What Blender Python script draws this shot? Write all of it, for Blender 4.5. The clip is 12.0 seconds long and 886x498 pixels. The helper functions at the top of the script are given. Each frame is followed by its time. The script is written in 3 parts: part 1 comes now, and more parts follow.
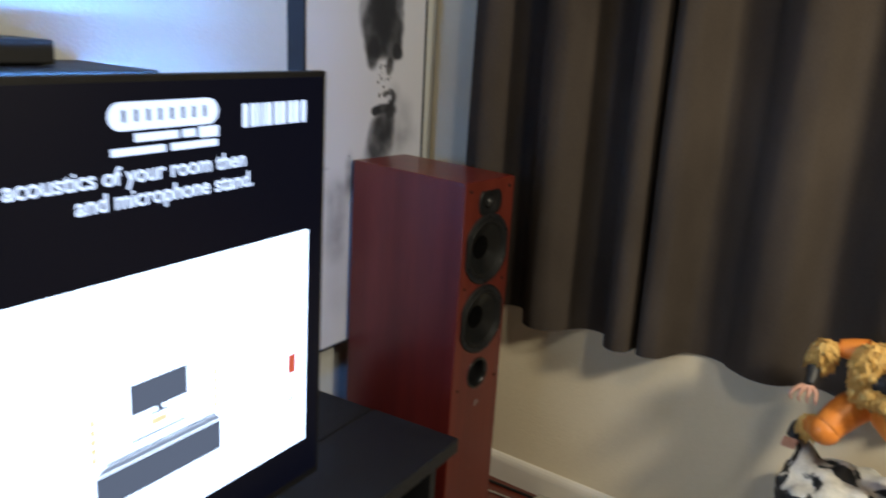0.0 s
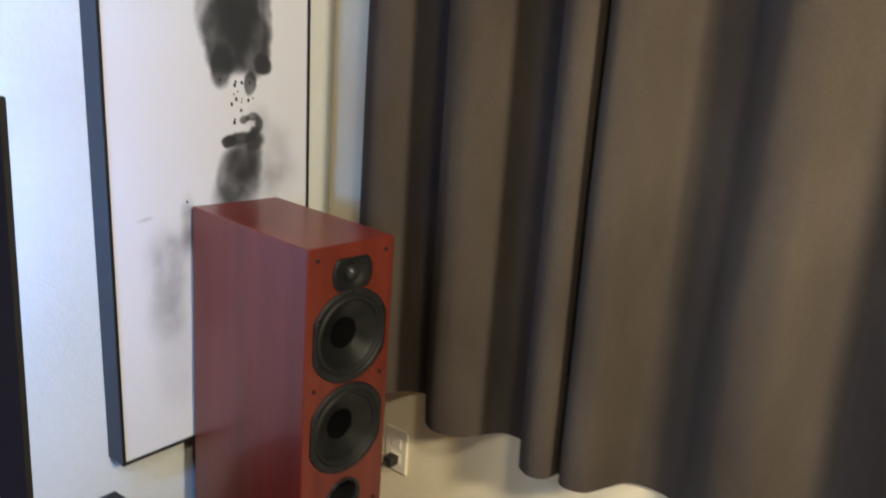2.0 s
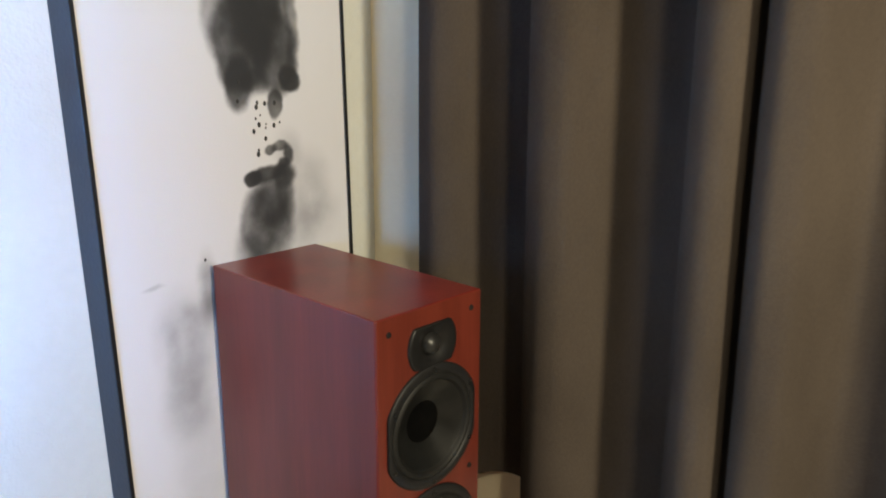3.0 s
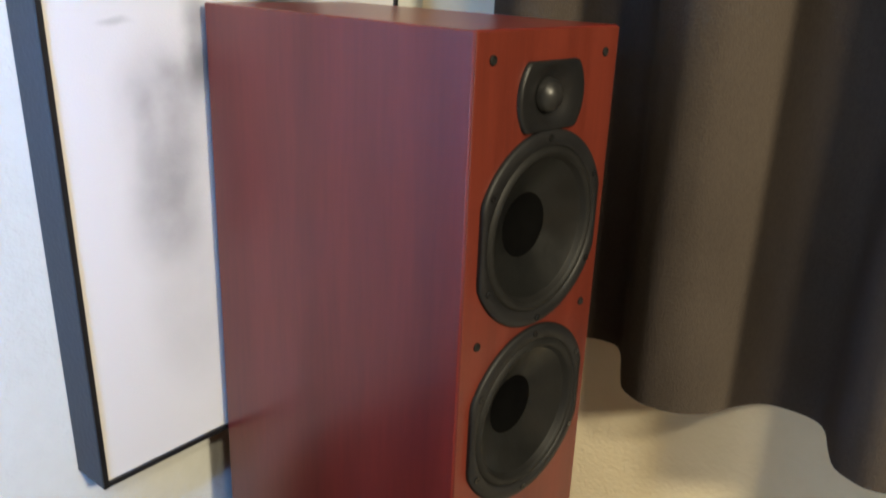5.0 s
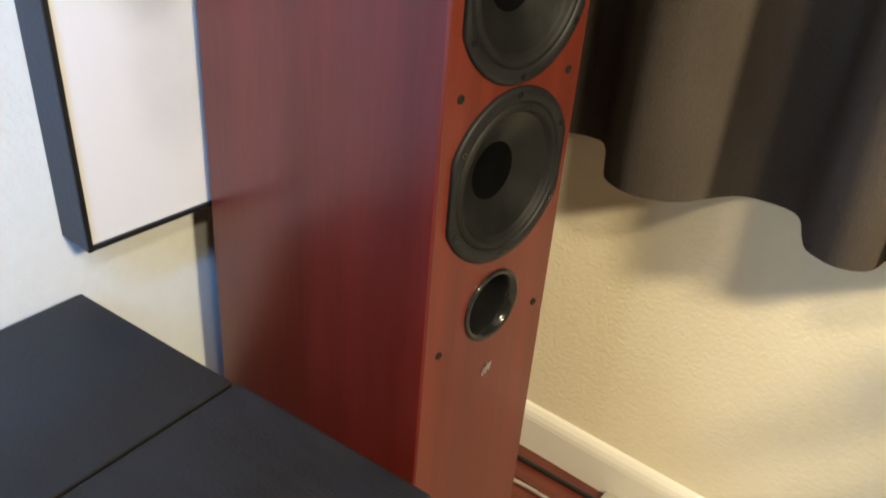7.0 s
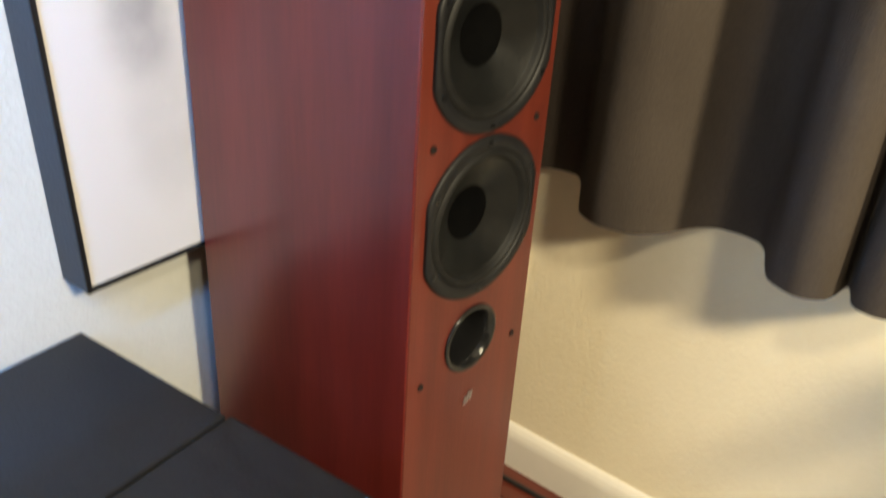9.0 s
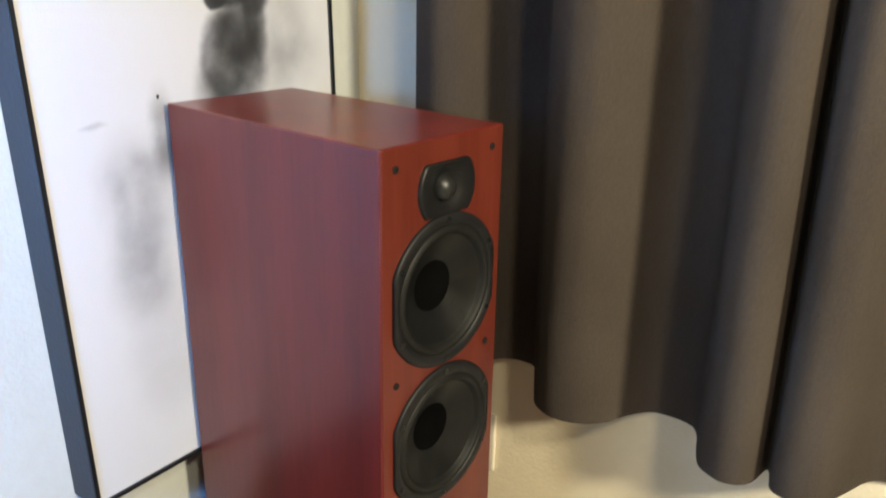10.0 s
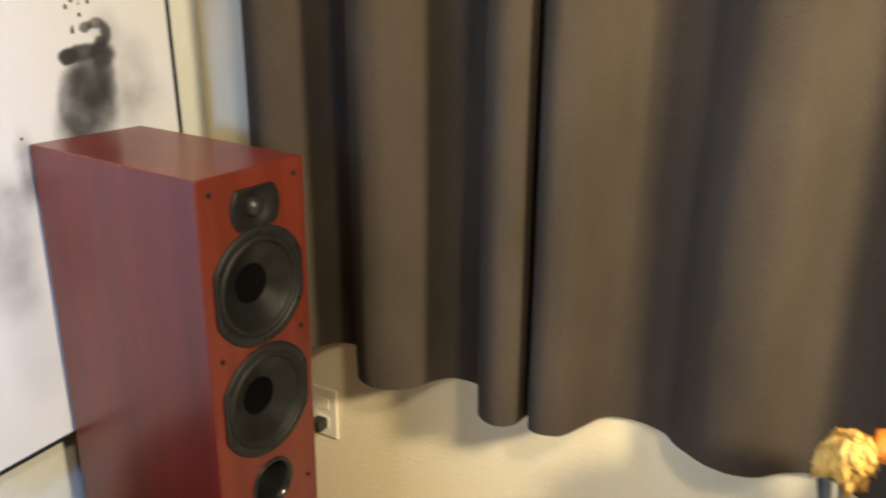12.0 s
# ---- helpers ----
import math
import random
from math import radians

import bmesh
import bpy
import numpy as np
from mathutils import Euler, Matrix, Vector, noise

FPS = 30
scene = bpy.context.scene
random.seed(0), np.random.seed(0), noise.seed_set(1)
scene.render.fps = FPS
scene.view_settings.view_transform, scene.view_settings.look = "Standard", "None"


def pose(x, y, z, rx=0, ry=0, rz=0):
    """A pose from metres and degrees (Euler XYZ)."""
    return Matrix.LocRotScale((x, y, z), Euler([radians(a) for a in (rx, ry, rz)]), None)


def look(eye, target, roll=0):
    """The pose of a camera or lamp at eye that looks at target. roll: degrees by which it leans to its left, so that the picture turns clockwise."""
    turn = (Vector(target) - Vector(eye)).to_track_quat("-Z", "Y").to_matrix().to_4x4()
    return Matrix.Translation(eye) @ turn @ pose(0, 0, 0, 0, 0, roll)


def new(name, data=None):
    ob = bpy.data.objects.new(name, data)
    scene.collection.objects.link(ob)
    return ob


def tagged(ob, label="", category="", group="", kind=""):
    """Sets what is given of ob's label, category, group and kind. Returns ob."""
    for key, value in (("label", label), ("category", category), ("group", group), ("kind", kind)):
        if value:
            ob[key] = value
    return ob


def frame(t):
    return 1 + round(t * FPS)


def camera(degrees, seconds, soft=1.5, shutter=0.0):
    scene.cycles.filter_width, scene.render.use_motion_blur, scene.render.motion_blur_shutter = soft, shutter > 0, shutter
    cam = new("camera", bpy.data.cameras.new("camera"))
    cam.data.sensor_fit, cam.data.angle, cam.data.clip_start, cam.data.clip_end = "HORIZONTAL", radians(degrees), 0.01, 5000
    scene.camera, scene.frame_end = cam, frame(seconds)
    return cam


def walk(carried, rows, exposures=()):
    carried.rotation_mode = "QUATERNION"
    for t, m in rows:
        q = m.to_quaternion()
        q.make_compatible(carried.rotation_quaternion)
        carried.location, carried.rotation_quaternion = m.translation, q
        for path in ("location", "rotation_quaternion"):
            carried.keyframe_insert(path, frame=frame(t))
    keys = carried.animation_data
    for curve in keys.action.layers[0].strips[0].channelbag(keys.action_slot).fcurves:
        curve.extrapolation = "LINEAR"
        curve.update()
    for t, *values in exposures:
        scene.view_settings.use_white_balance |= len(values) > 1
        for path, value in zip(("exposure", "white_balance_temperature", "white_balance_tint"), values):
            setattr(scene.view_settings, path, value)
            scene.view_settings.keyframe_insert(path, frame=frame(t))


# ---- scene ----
cam = camera(57.6, 12.0, soft=1.9, shutter=0.4)
PATH = [
    (0, (1.468, -1.998, 1.373), (0.363, -0.418, 0.844), 3.6),
    (0.3, (1.566, -1.886, 1.38), (0.483, -0.312, 0.788), 3.3),
    (0.5, (1.586, -1.843, 1.381), (0.518, -0.264, 0.775), 2.8),
    (0.7, (1.582, -1.776, 1.373), (0.515, -0.199, 0.761), 2.7),
    (1, (1.549, -1.651, 1.376), (0.473, -0.076, 0.774), 3.4),
    (1.5, (1.504, -1.447, 1.396), (0.394, 0.113, 0.821), 5.1),
    (2, (1.43, -1.317, 1.395), (0.219, 0.188, 0.874), 4.2),
    (2.5, (1.243, -1.234, 1.366), (0.012, 0.272, 0.902), 1.9),
    (2.7, (1.185, -1.189, 1.372), (-0.041, 0.317, 0.892), 0.5),
    (4.3, (0.818, -0.941, 1.131), (-0.44, 0.524, 0.61), 0.7),
    (4.5, (0.81, -0.942, 1.099), (-0.425, 0.533, 0.552), 1.7),
    (5, (0.807, -0.936, 1.065), (-0.374, 0.539, 0.409), 2.3),
    (5.5, (0.813, -0.934, 1.038), (-0.327, 0.533, 0.297), 3.0),
    (6, (0.82, -0.94, 1.014), (-0.293, 0.495, 0.176), 3.6),
    (6.5, (0.827, -0.948, 0.994), (-0.25, 0.468, 0.08), 4.4),
    (7, (0.833, -0.954, 0.981), (-0.217, 0.438, 0.002), 4.8),
    (7.2, (0.838, -0.958, 0.976), (-0.207, 0.426, -0.021), 4.8),
    (8.8, (0.862, -0.97, 0.986), (-0.185, 0.418, -0.003), 4.5),
    (9, (0.868, -0.967, 1.025), (-0.196, 0.44, 0.084), 3.7),
    (9.5, (0.899, -0.983, 1.116), (-0.214, 0.487, 0.341), 2.3),
    (10, (0.942, -1.02, 1.197), (-0.181, 0.493, 0.524), 1.0),
    (10.5, (0.997, -1.054, 1.239), (-0.139, 0.48, 0.642), 0.5),
    (11, (1.043, -1.08, 1.26), (-0.082, 0.468, 0.679), 0.3),
    (11.5, (1.113, -1.116, 1.275), (0.029, 0.446, 0.652), 1.2),
    (12, (1.213, -1.151, 1.288), (0.272, 0.485, 0.627), 0.8),
]
EXPOSURES = [(0.0, -1.5, 5200, 10), (0.5, -1.4, 5200, 10), (1.0, -1.08, 5200, 10), (1.5, -0.72, 5250, 10), (2.5, -0.52, 5500, 8), (4.5, -0.35, 5500, 7), (5.5, -0.15, 5700, 7),
             (6.5, -0.06, 5780, 6), (8.8, -0.04, 5780, 6), (9.5, -0.1, 5450, 6), (10.5, -0.10, 5400, 6), (11.5, -0.12, 5650, 6), (12.0, -0.16, 6000, 7)]
walk(cam, [(t, look(eye, target, roll)) for t, eye, target, roll in PATH], EXPOSURES)

# ---- light: a dim room at night, warm lamps behind the viewer, a cool strip behind the television ----
world = bpy.data.worlds.new("room_air")
world.use_nodes = True
world.node_tree.nodes["Background"].inputs[0].default_value = (0.9, 0.8, 0.7, 1)
world.node_tree.nodes["Background"].inputs[1].default_value = 0.02
scene.world = world


def lamp(name, place, target, power, colour, size):
    data = bpy.data.lights.new(name, "AREA")
    data.shape, data.size, data.energy, data.color = "DISK", size, power, colour
    ob = new(name, data)
    ob.matrix_world = look(place, target)
    return ob


WARM = (1.0, 0.785, 0.47)
lamp("ceiling_lamp_light", (1.75, -1.30, 2.12), (0.7, -0.1, 0.7), 23, WARM, 0.18)
lamp("standing_lamp_light", (2.55, -0.98, 1.86), (0.9, -0.1, 0.8), 98, WARM, 0.24)


# ---- materials ----
def mat(name, a, b, rough=0.5, scale=8.0, fine=120.0, bump=0.0, bump_scale=200.0, stretch=(1, 1, 1), metal=0.0, coat=0.0, spec=0.5, sheen=0.0, rough_var=0.08, detail=4.0):
    """Two tones mixed by coarse and fine noise, uneven gloss, fine relief. Real-world size."""
    m = bpy.data.materials.new(name)
    m.use_nodes = True
    t = m.node_tree
    n, l = t.nodes, t.links
    p = n["Principled BSDF"]
    co = n.new("ShaderNodeTexCoord")
    mp = n.new("ShaderNodeMapping")
    mp.inputs["Scale"].default_value = stretch
    l.new(co.outputs["Object"], mp.inputs["Vector"])
    n1, n2 = n.new("ShaderNodeTexNoise"), n.new("ShaderNodeTexNoise")
    n1.inputs["Scale"].default_value, n2.inputs["Scale"].default_value = scale, fine
    n1.inputs["Detail"].default_value = detail
    for q in (n1, n2):
        l.new(mp.outputs[0], q.inputs["Vector"])
    add = n.new("ShaderNodeMath")
    add.operation = "MULTIPLY_ADD"
    add.inputs[1].default_value = 0.35
    l.new(n2.outputs["Fac"], add.inputs[0])
    l.new(n1.outputs["Fac"], add.inputs[2])
    rg = n.new("ShaderNodeMapRange")
    rg.inputs["From Min"].default_value, rg.inputs["From Max"].default_value = 0.45, 0.9
    l.new(add.outputs[0], rg.inputs["Value"])
    mix = n.new("ShaderNodeMix")
    mix.data_type = "RGBA"
    mix.inputs[6].default_value, mix.inputs[7].default_value = (*a, 1), (*b, 1)
    l.new(rg.outputs[0], mix.inputs[0])
    l.new(mix.outputs[2], p.inputs["Base Color"])
    rr = n.new("ShaderNodeMapRange")
    rr.inputs["To Min"].default_value, rr.inputs["To Max"].default_value = max(0.02, rough - rough_var), min(1, rough + rough_var)
    l.new(n1.outputs["Fac"], rr.inputs["Value"])
    l.new(rr.outputs[0], p.inputs["Roughness"])
    p.inputs["Metallic"].default_value = metal
    p.inputs["Coat Weight"].default_value = coat
    p.inputs["Specular IOR Level"].default_value = spec
    p.inputs["Sheen Weight"].default_value = sheen
    if bump:
        n3 = n.new("ShaderNodeTexNoise")
        n3.inputs["Scale"].default_value, n3.inputs["Detail"].default_value = bump_scale, 3
        l.new(mp.outputs[0], n3.inputs["Vector"])
        bp = n.new("ShaderNodeBump")
        bp.inputs["Strength"].default_value, bp.inputs["Distance"].default_value = bump, 0.004
        l.new(n3.outputs["Fac"], bp.inputs["Height"])
        l.new(bp.outputs[0], p.inputs["Normal"])
    return m


def glow(name, colour, strength):
    m = bpy.data.materials.new(name)
    m.use_nodes = True
    p = m.node_tree.nodes["Principled BSDF"]
    p.inputs["Base Color"].default_value = (0.01, 0.01, 0.012, 1)
    p.inputs["Roughness"].default_value = 0.35
    p.inputs["Emission Color"].default_value = (*colour, 1)
    p.inputs["Emission Strength"].default_value = strength
    return m


# west wall: off-white paint greyed to hold back the strip's light
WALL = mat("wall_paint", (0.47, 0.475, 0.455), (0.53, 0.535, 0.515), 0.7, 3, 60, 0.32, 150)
# north wall: the same paint, with the lamps' warm light mixed into its colour
WALL_WARM = mat("wall_paint_warm_lit", (0.78, 0.69, 0.49), (0.84, 0.75, 0.55), 0.7, 3, 60, 0.26, 150)
TAUPE = mat("taupe_paint", (0.28, 0.24, 0.20), (0.34, 0.29, 0.25), 0.8, 3, 60, 0.3, 80)
CEILING = mat("ceiling_paint", (0.50, 0.47, 0.43), (0.56, 0.53, 0.49), 0.85, 3, 60, 0.5, 90)
TRIM = mat("trim_paint", (0.76, 0.72, 0.64), (0.82, 0.78, 0.70), 0.4, 5, 60, 0.1, 40)
CABINET = mat("cherry_veneer", (0.096, 0.0102, 0.0074), (0.170, 0.0212, 0.0138), 0.28, 3.4, 40, 0.0, 60, (4.0, 4.0, 0.32), rough_var=0.012, detail=4.0, spec=0.50)
BAFFLE = mat("cherry_baffle", (0.072, 0.0120, 0.0062), (0.118, 0.0205, 0.0108), 0.36, 6, 40, 0.04, 100, (5, 5, 0.3), rough_var=0.05)
BLACK = mat("black_plastic", (0.007, 0.007, 0.008), (0.012, 0.012, 0.013), 0.50, 20, 200, 0.05, 300, spec=0.25)
GLOSSY = mat("satin_black", (0.006, 0.006, 0.007), (0.010, 0.010, 0.010), 0.42, 20, 200, rough_var=0.04, spec=0.3)
GLOSS = mat("gloss_black", (0.008, 0.008, 0.009), (0.012, 0.012, 0.012), 0.14, 20, 200, rough_var=0.03)
RUBBER = mat("rubber", (0.007, 0.007, 0.007), (0.011, 0.011, 0.011), 0.55, 30, 200, spec=0.2)
CONE = mat("cone_poly", (0.0052, 0.0055, 0.0056), (0.0080, 0.0083, 0.0082), 0.33, 30, 200, 0.05, 200, spec=0.32)
CAP = mat("cap_rubber", (0.0024, 0.0024, 0.0026), (0.0036, 0.0036, 0.0036), 0.9, 30, 200, spec=0.0)
SILVER = mat("brushed_silver", (0.55, 0.55, 0.56), (0.68, 0.68, 0.68), 0.3, 30, 200, metal=1.0)
DOME = mat("silk_dome", (0.010, 0.010, 0.011), (0.018, 0.018, 0.018), 0.36, 60, 300, spec=0.35)
STAND = mat("black_ash", (0.008, 0.0085, 0.0100), (0.0145, 0.015, 0.0175), 0.5, 14, 160, 0.25, 160, (1, 4, 1), spec=0.35)
FRAME = mat("frame_grey", (0.018, 0.021, 0.027), (0.028, 0.032, 0.04), 0.55, 12, 120, 0.15, 150)
FABRIC = mat("curtain_weave", (0.046, 0.037, 0.0300), (0.073, 0.059, 0.0480), 0.9, 6, 300, 0.38, 600, (1, 1, 0.5), spec=0.08)
RUG = mat("rug_pile", (0.34, 0.31, 0.26), (0.48, 0.45, 0.38), 0.95, 25, 260, 0.9, 420)
FLOOR = mat("cherry_floor", (0.075, 0.016, 0.010), (0.14, 0.032, 0.018), 0.3, 6, 60, 0.08, 90, (1, 8, 1), coat=0.2)
GAP = mat("floor_gap", (0.010, 0.005, 0.004), (0.014, 0.007, 0.005), 0.8)
TABLE = mat("cherry_table", (0.10, 0.016, 0.010), (0.16, 0.030, 0.018), 0.32, 7, 60, 0.05, 100, (6, 1, 6))
CABLE_B = mat("cable_black", (0.01, 0.01, 0.01), (0.018, 0.018, 0.018), 0.45, 30, 200)
CABLE_G = mat("cable_grey", (0.30, 0.28, 0.25), (0.38, 0.35, 0.31), 0.5, 30, 200)
PLATE = mat("outlet_ivory", (0.74, 0.68, 0.56), (0.78, 0.73, 0.62), 0.35, 30, 200)
FUR = mat("statue_blond_fur", (0.60, 0.34, 0.060), (0.90, 0.61, 0.19), 0.6, 45, 260, 0.9, 260)
ORANGE = mat("statue_orange", (0.70, 0.21, 0.018), (0.85, 0.31, 0.040), 0.42, 20, 150, 0.1, 90)
SUIT = mat("statue_black", (0.012, 0.012, 0.014), (0.028, 0.028, 0.03), 0.45, 30, 200)
SKIN = mat("statue_skin", (0.50, 0.26, 0.17), (0.62, 0.36, 0.26), 0.5, 40, 200, 0.3, 200)
ROCK = mat("statue_black_base", (0.012, 0.013, 0.016), (0.022, 0.023, 0.027), 0.4, 25, 160, 0.2, 60)


def snowy_rock():
    """Black rock with ragged white patches on what faces upward."""
    m = mat("statue_rock", (0.5, 0.5, 0.46), (0.74, 0.73, 0.69), 0.55, 40, 200, 0.7, 70)
    n, l = m.node_tree.nodes, m.node_tree.links
    p = n["Principled BSDF"]
    white = p.inputs["Base Color"].links[0].from_socket
    co, geo = n.new("ShaderNodeTexCoord"), n.new("ShaderNodeNewGeometry")
    a = n.new("ShaderNodeTexNoise")
    a.inputs["Scale"].default_value, a.inputs["Detail"].default_value, a.inputs["Distortion"].default_value = 17, 5, 0.8
    l.new(co.outputs["Object"], a.inputs["Vector"])
    sx = n.new("ShaderNodeSeparateXYZ")
    l.new(geo.outputs["Normal"], sx.inputs[0])
    ad = n.new("ShaderNodeMath")
    ad.operation = "MULTIPLY_ADD"
    ad.inputs[1].default_value = 0.42
    l.new(sx.outputs["Z"], ad.inputs[0])
    l.new(a.outputs["Fac"], ad.inputs[2])
    r = n.new("ShaderNodeMapRange")
    r.inputs["From Min"].default_value, r.inputs["From Max"].default_value = 0.765, 0.80
    l.new(ad.outputs[0], r.inputs["Value"])
    mx = n.new("ShaderNodeMix")
    mx.data_type = "RGBA"
    mx.inputs[6].default_value = (0.014, 0.016, 0.017, 1)
    l.new(r.outputs[0], mx.inputs[0])
    l.new(white, mx.inputs[7])
    l.new(mx.outputs[2], p.inputs["Base Color"])
    return m


SNOW = snowy_rock()


# ---- mesh helpers ----
def part(name, bm, material, parent=None, label="", smooth=False):
    me = bpy.data.meshes.new(name)
    bmesh.ops.recalc_face_normals(bm, faces=bm.faces)
    if smooth:
        for f in bm.faces:
            f.smooth = True
    bm.to_mesh(me)
    bm.free()
    for mm in material if isinstance(material, (list, tuple)) else [material]:
        me.materials.append(mm)
    ob = new(name, me)
    if parent:
        ob.parent = parent
    if label:
        tagged(ob, label)
    return ob


def thing(name, place, turn, label, category, group="", kind=""):
    ob = new(name)
    ob.matrix_world = pose(*place, 0, 0, turn)
    return tagged(ob, label, category, group, kind)


def box(x0, y0, z0, x1, y1, z1, bevel=0.0, seg=2, bm=None):
    bm = bm or bmesh.new()
    made = bmesh.ops.create_cube(bm, size=1, matrix=Matrix.LocRotScale(((x0 + x1) / 2, (y0 + y1) / 2, (z0 + z1) / 2), None, (x1 - x0, y1 - y0, z1 - z0)))
    if bevel:
        edges = {e for v in made["verts"] for e in v.link_edges}
        bmesh.ops.bevel(bm, geom=list(edges), offset=bevel, segments=seg, profile=0.5, affect="EDGES")
    return bm


def lathe(profile, centre=(0, 0, 0), seg=56, clip=None, bm=None, cap=True):
    """Revolve (radius, forward) pairs round the x axis; clip: flat sides at +-clip in y."""
    bm = bm or bmesh.new()
    rings = []
    for r, f in profile:
        ring = []
        for i in range(seg):
            a = 2 * math.pi * i / seg
            y, z = r * math.cos(a), r * math.sin(a)
            if clip:
                y = max(-clip, min(clip, y))
            ring.append(bm.verts.new((centre[0] + f, centre[1] + y, centre[2] + z)))
        rings.append(ring)
    for p, q in zip(rings, rings[1:]):
        for i in range(seg):
            bm.faces.new((p[i], p[(i + 1) % seg], q[(i + 1) % seg], q[i]))
    if cap:
        bm.faces.new(rings[-1])
    return bm


def tube(points, radius, seg=8, bm=None):
    bm = bm or bmesh.new()
    pts = [Vector(p) for p in points]
    rings = []
    for i, p in enumerate(pts):
        d = (pts[min(i + 1, len(pts) - 1)] - pts[max(i - 1, 0)]).normalized()
        s = d.cross(Vector((0, 0, 1)))
        s = s.normalized() if s.length > 1e-4 else Vector((1, 0, 0))
        u = s.cross(d)
        r = radius[i] if isinstance(radius, (list, tuple)) else radius
        rings.append([bm.verts.new(p + r * (math.cos(2 * math.pi * k / seg) * s + math.sin(2 * math.pi * k / seg) * u)) for k in range(seg)])
    for a, b in zip(rings, rings[1:]):
        for k in range(seg):
            bm.faces.new((a[k], a[(k + 1) % seg], b[(k + 1) % seg], b[k]))
    bm.faces.new(rings[0])
    bm.faces.new(rings[-1])
    return bm


def spline(points, steps):
    """Catmull-Rom through 2D or 3D points."""
    p = [Vector(q) for q in points]
    p = [2 * p[0] - p[1], *p, 2 * p[-1] - p[-2]]
    out = []
    for i in range(1, len(p) - 2):
        for k in range(steps):
            t = k / steps
            out.append(0.5 * (2 * p[i] + (p[i + 1] - p[i - 1]) * t + (2 * p[i - 1] - 5 * p[i] + 4 * p[i + 1] - p[i + 2]) * t * t + (3 * p[i] - p[i - 1] - 3 * p[i + 1] + p[i + 2]) * t ** 3))
    return out + [p[-2]]


# ---- the room ----
WX, WY, EX, SY, TOP = -0.012, 0.015, 5.6, -5.6, 2.6
# the north wall's cream tone is warm lamplight worked into the paint
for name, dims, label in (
    ("wall_west", (WX - 0.12, SY, 0, WX, WY + 0.12, TOP), "off-white textured wall behind the television, greyed to hold back the strip light"),
    ("wall_north", (WX, WY, 0, EX, WY + 0.12, TOP), "textured wall behind the curtain, cream from lamplight put into its paint"),
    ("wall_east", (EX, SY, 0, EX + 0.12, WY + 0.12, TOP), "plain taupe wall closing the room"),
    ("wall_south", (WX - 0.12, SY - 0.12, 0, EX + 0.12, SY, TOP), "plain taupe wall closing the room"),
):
    tagged(part(name, box(*dims), TAUPE if "closing" in label else WALL_WARM if "cream" in label else WALL), label, "wall", kind="structure")
tagged(part("ceiling", box(WX - 0.12, SY - 0.12, TOP, EX + 0.12, WY + 0.12, TOP + 0.1), CEILING), "plain pale painted ceiling", "ceiling", kind="structure")
floor = tagged(part("floor", box(WX - 0.12, SY - 0.12, -0.1, EX + 0.12, WY + 0.12, -0.006), GAP), "dark reddish cherry plank floor", "floor", kind="structure")


def baseboard(name, length, m):
    bm = bmesh.new()
    prof = [(0, 0), (0.014, 0), (0.014, 0.062), (0.0128, 0.070), (0.0100, 0.078), (0.005, 0.085), (0, 0.088)]
    a = [bm.verts.new((0, -y, z)) for y, z in prof]
    b = [bm.verts.new((length, -y, z)) for y, z in prof]
    for i in range(len(prof)):
        j = (i + 1) % len(prof)
        bm.faces.new((a[i], a[j], b[j], b[i]))
    bm.faces.new(a), bm.faces.new(b)
    ob = part(name, bm, TRIM)
    ob.matrix_world = m
    tagged(ob, "white painted wooden baseboard along the wall", "baseboard", kind="structure")


baseboard("baseboard", EX - WX, pose(WX, WY, 0))
baseboard("baseboard", -SY + WY - 0.014, pose(WX, SY, 0, 0, 0, 90))


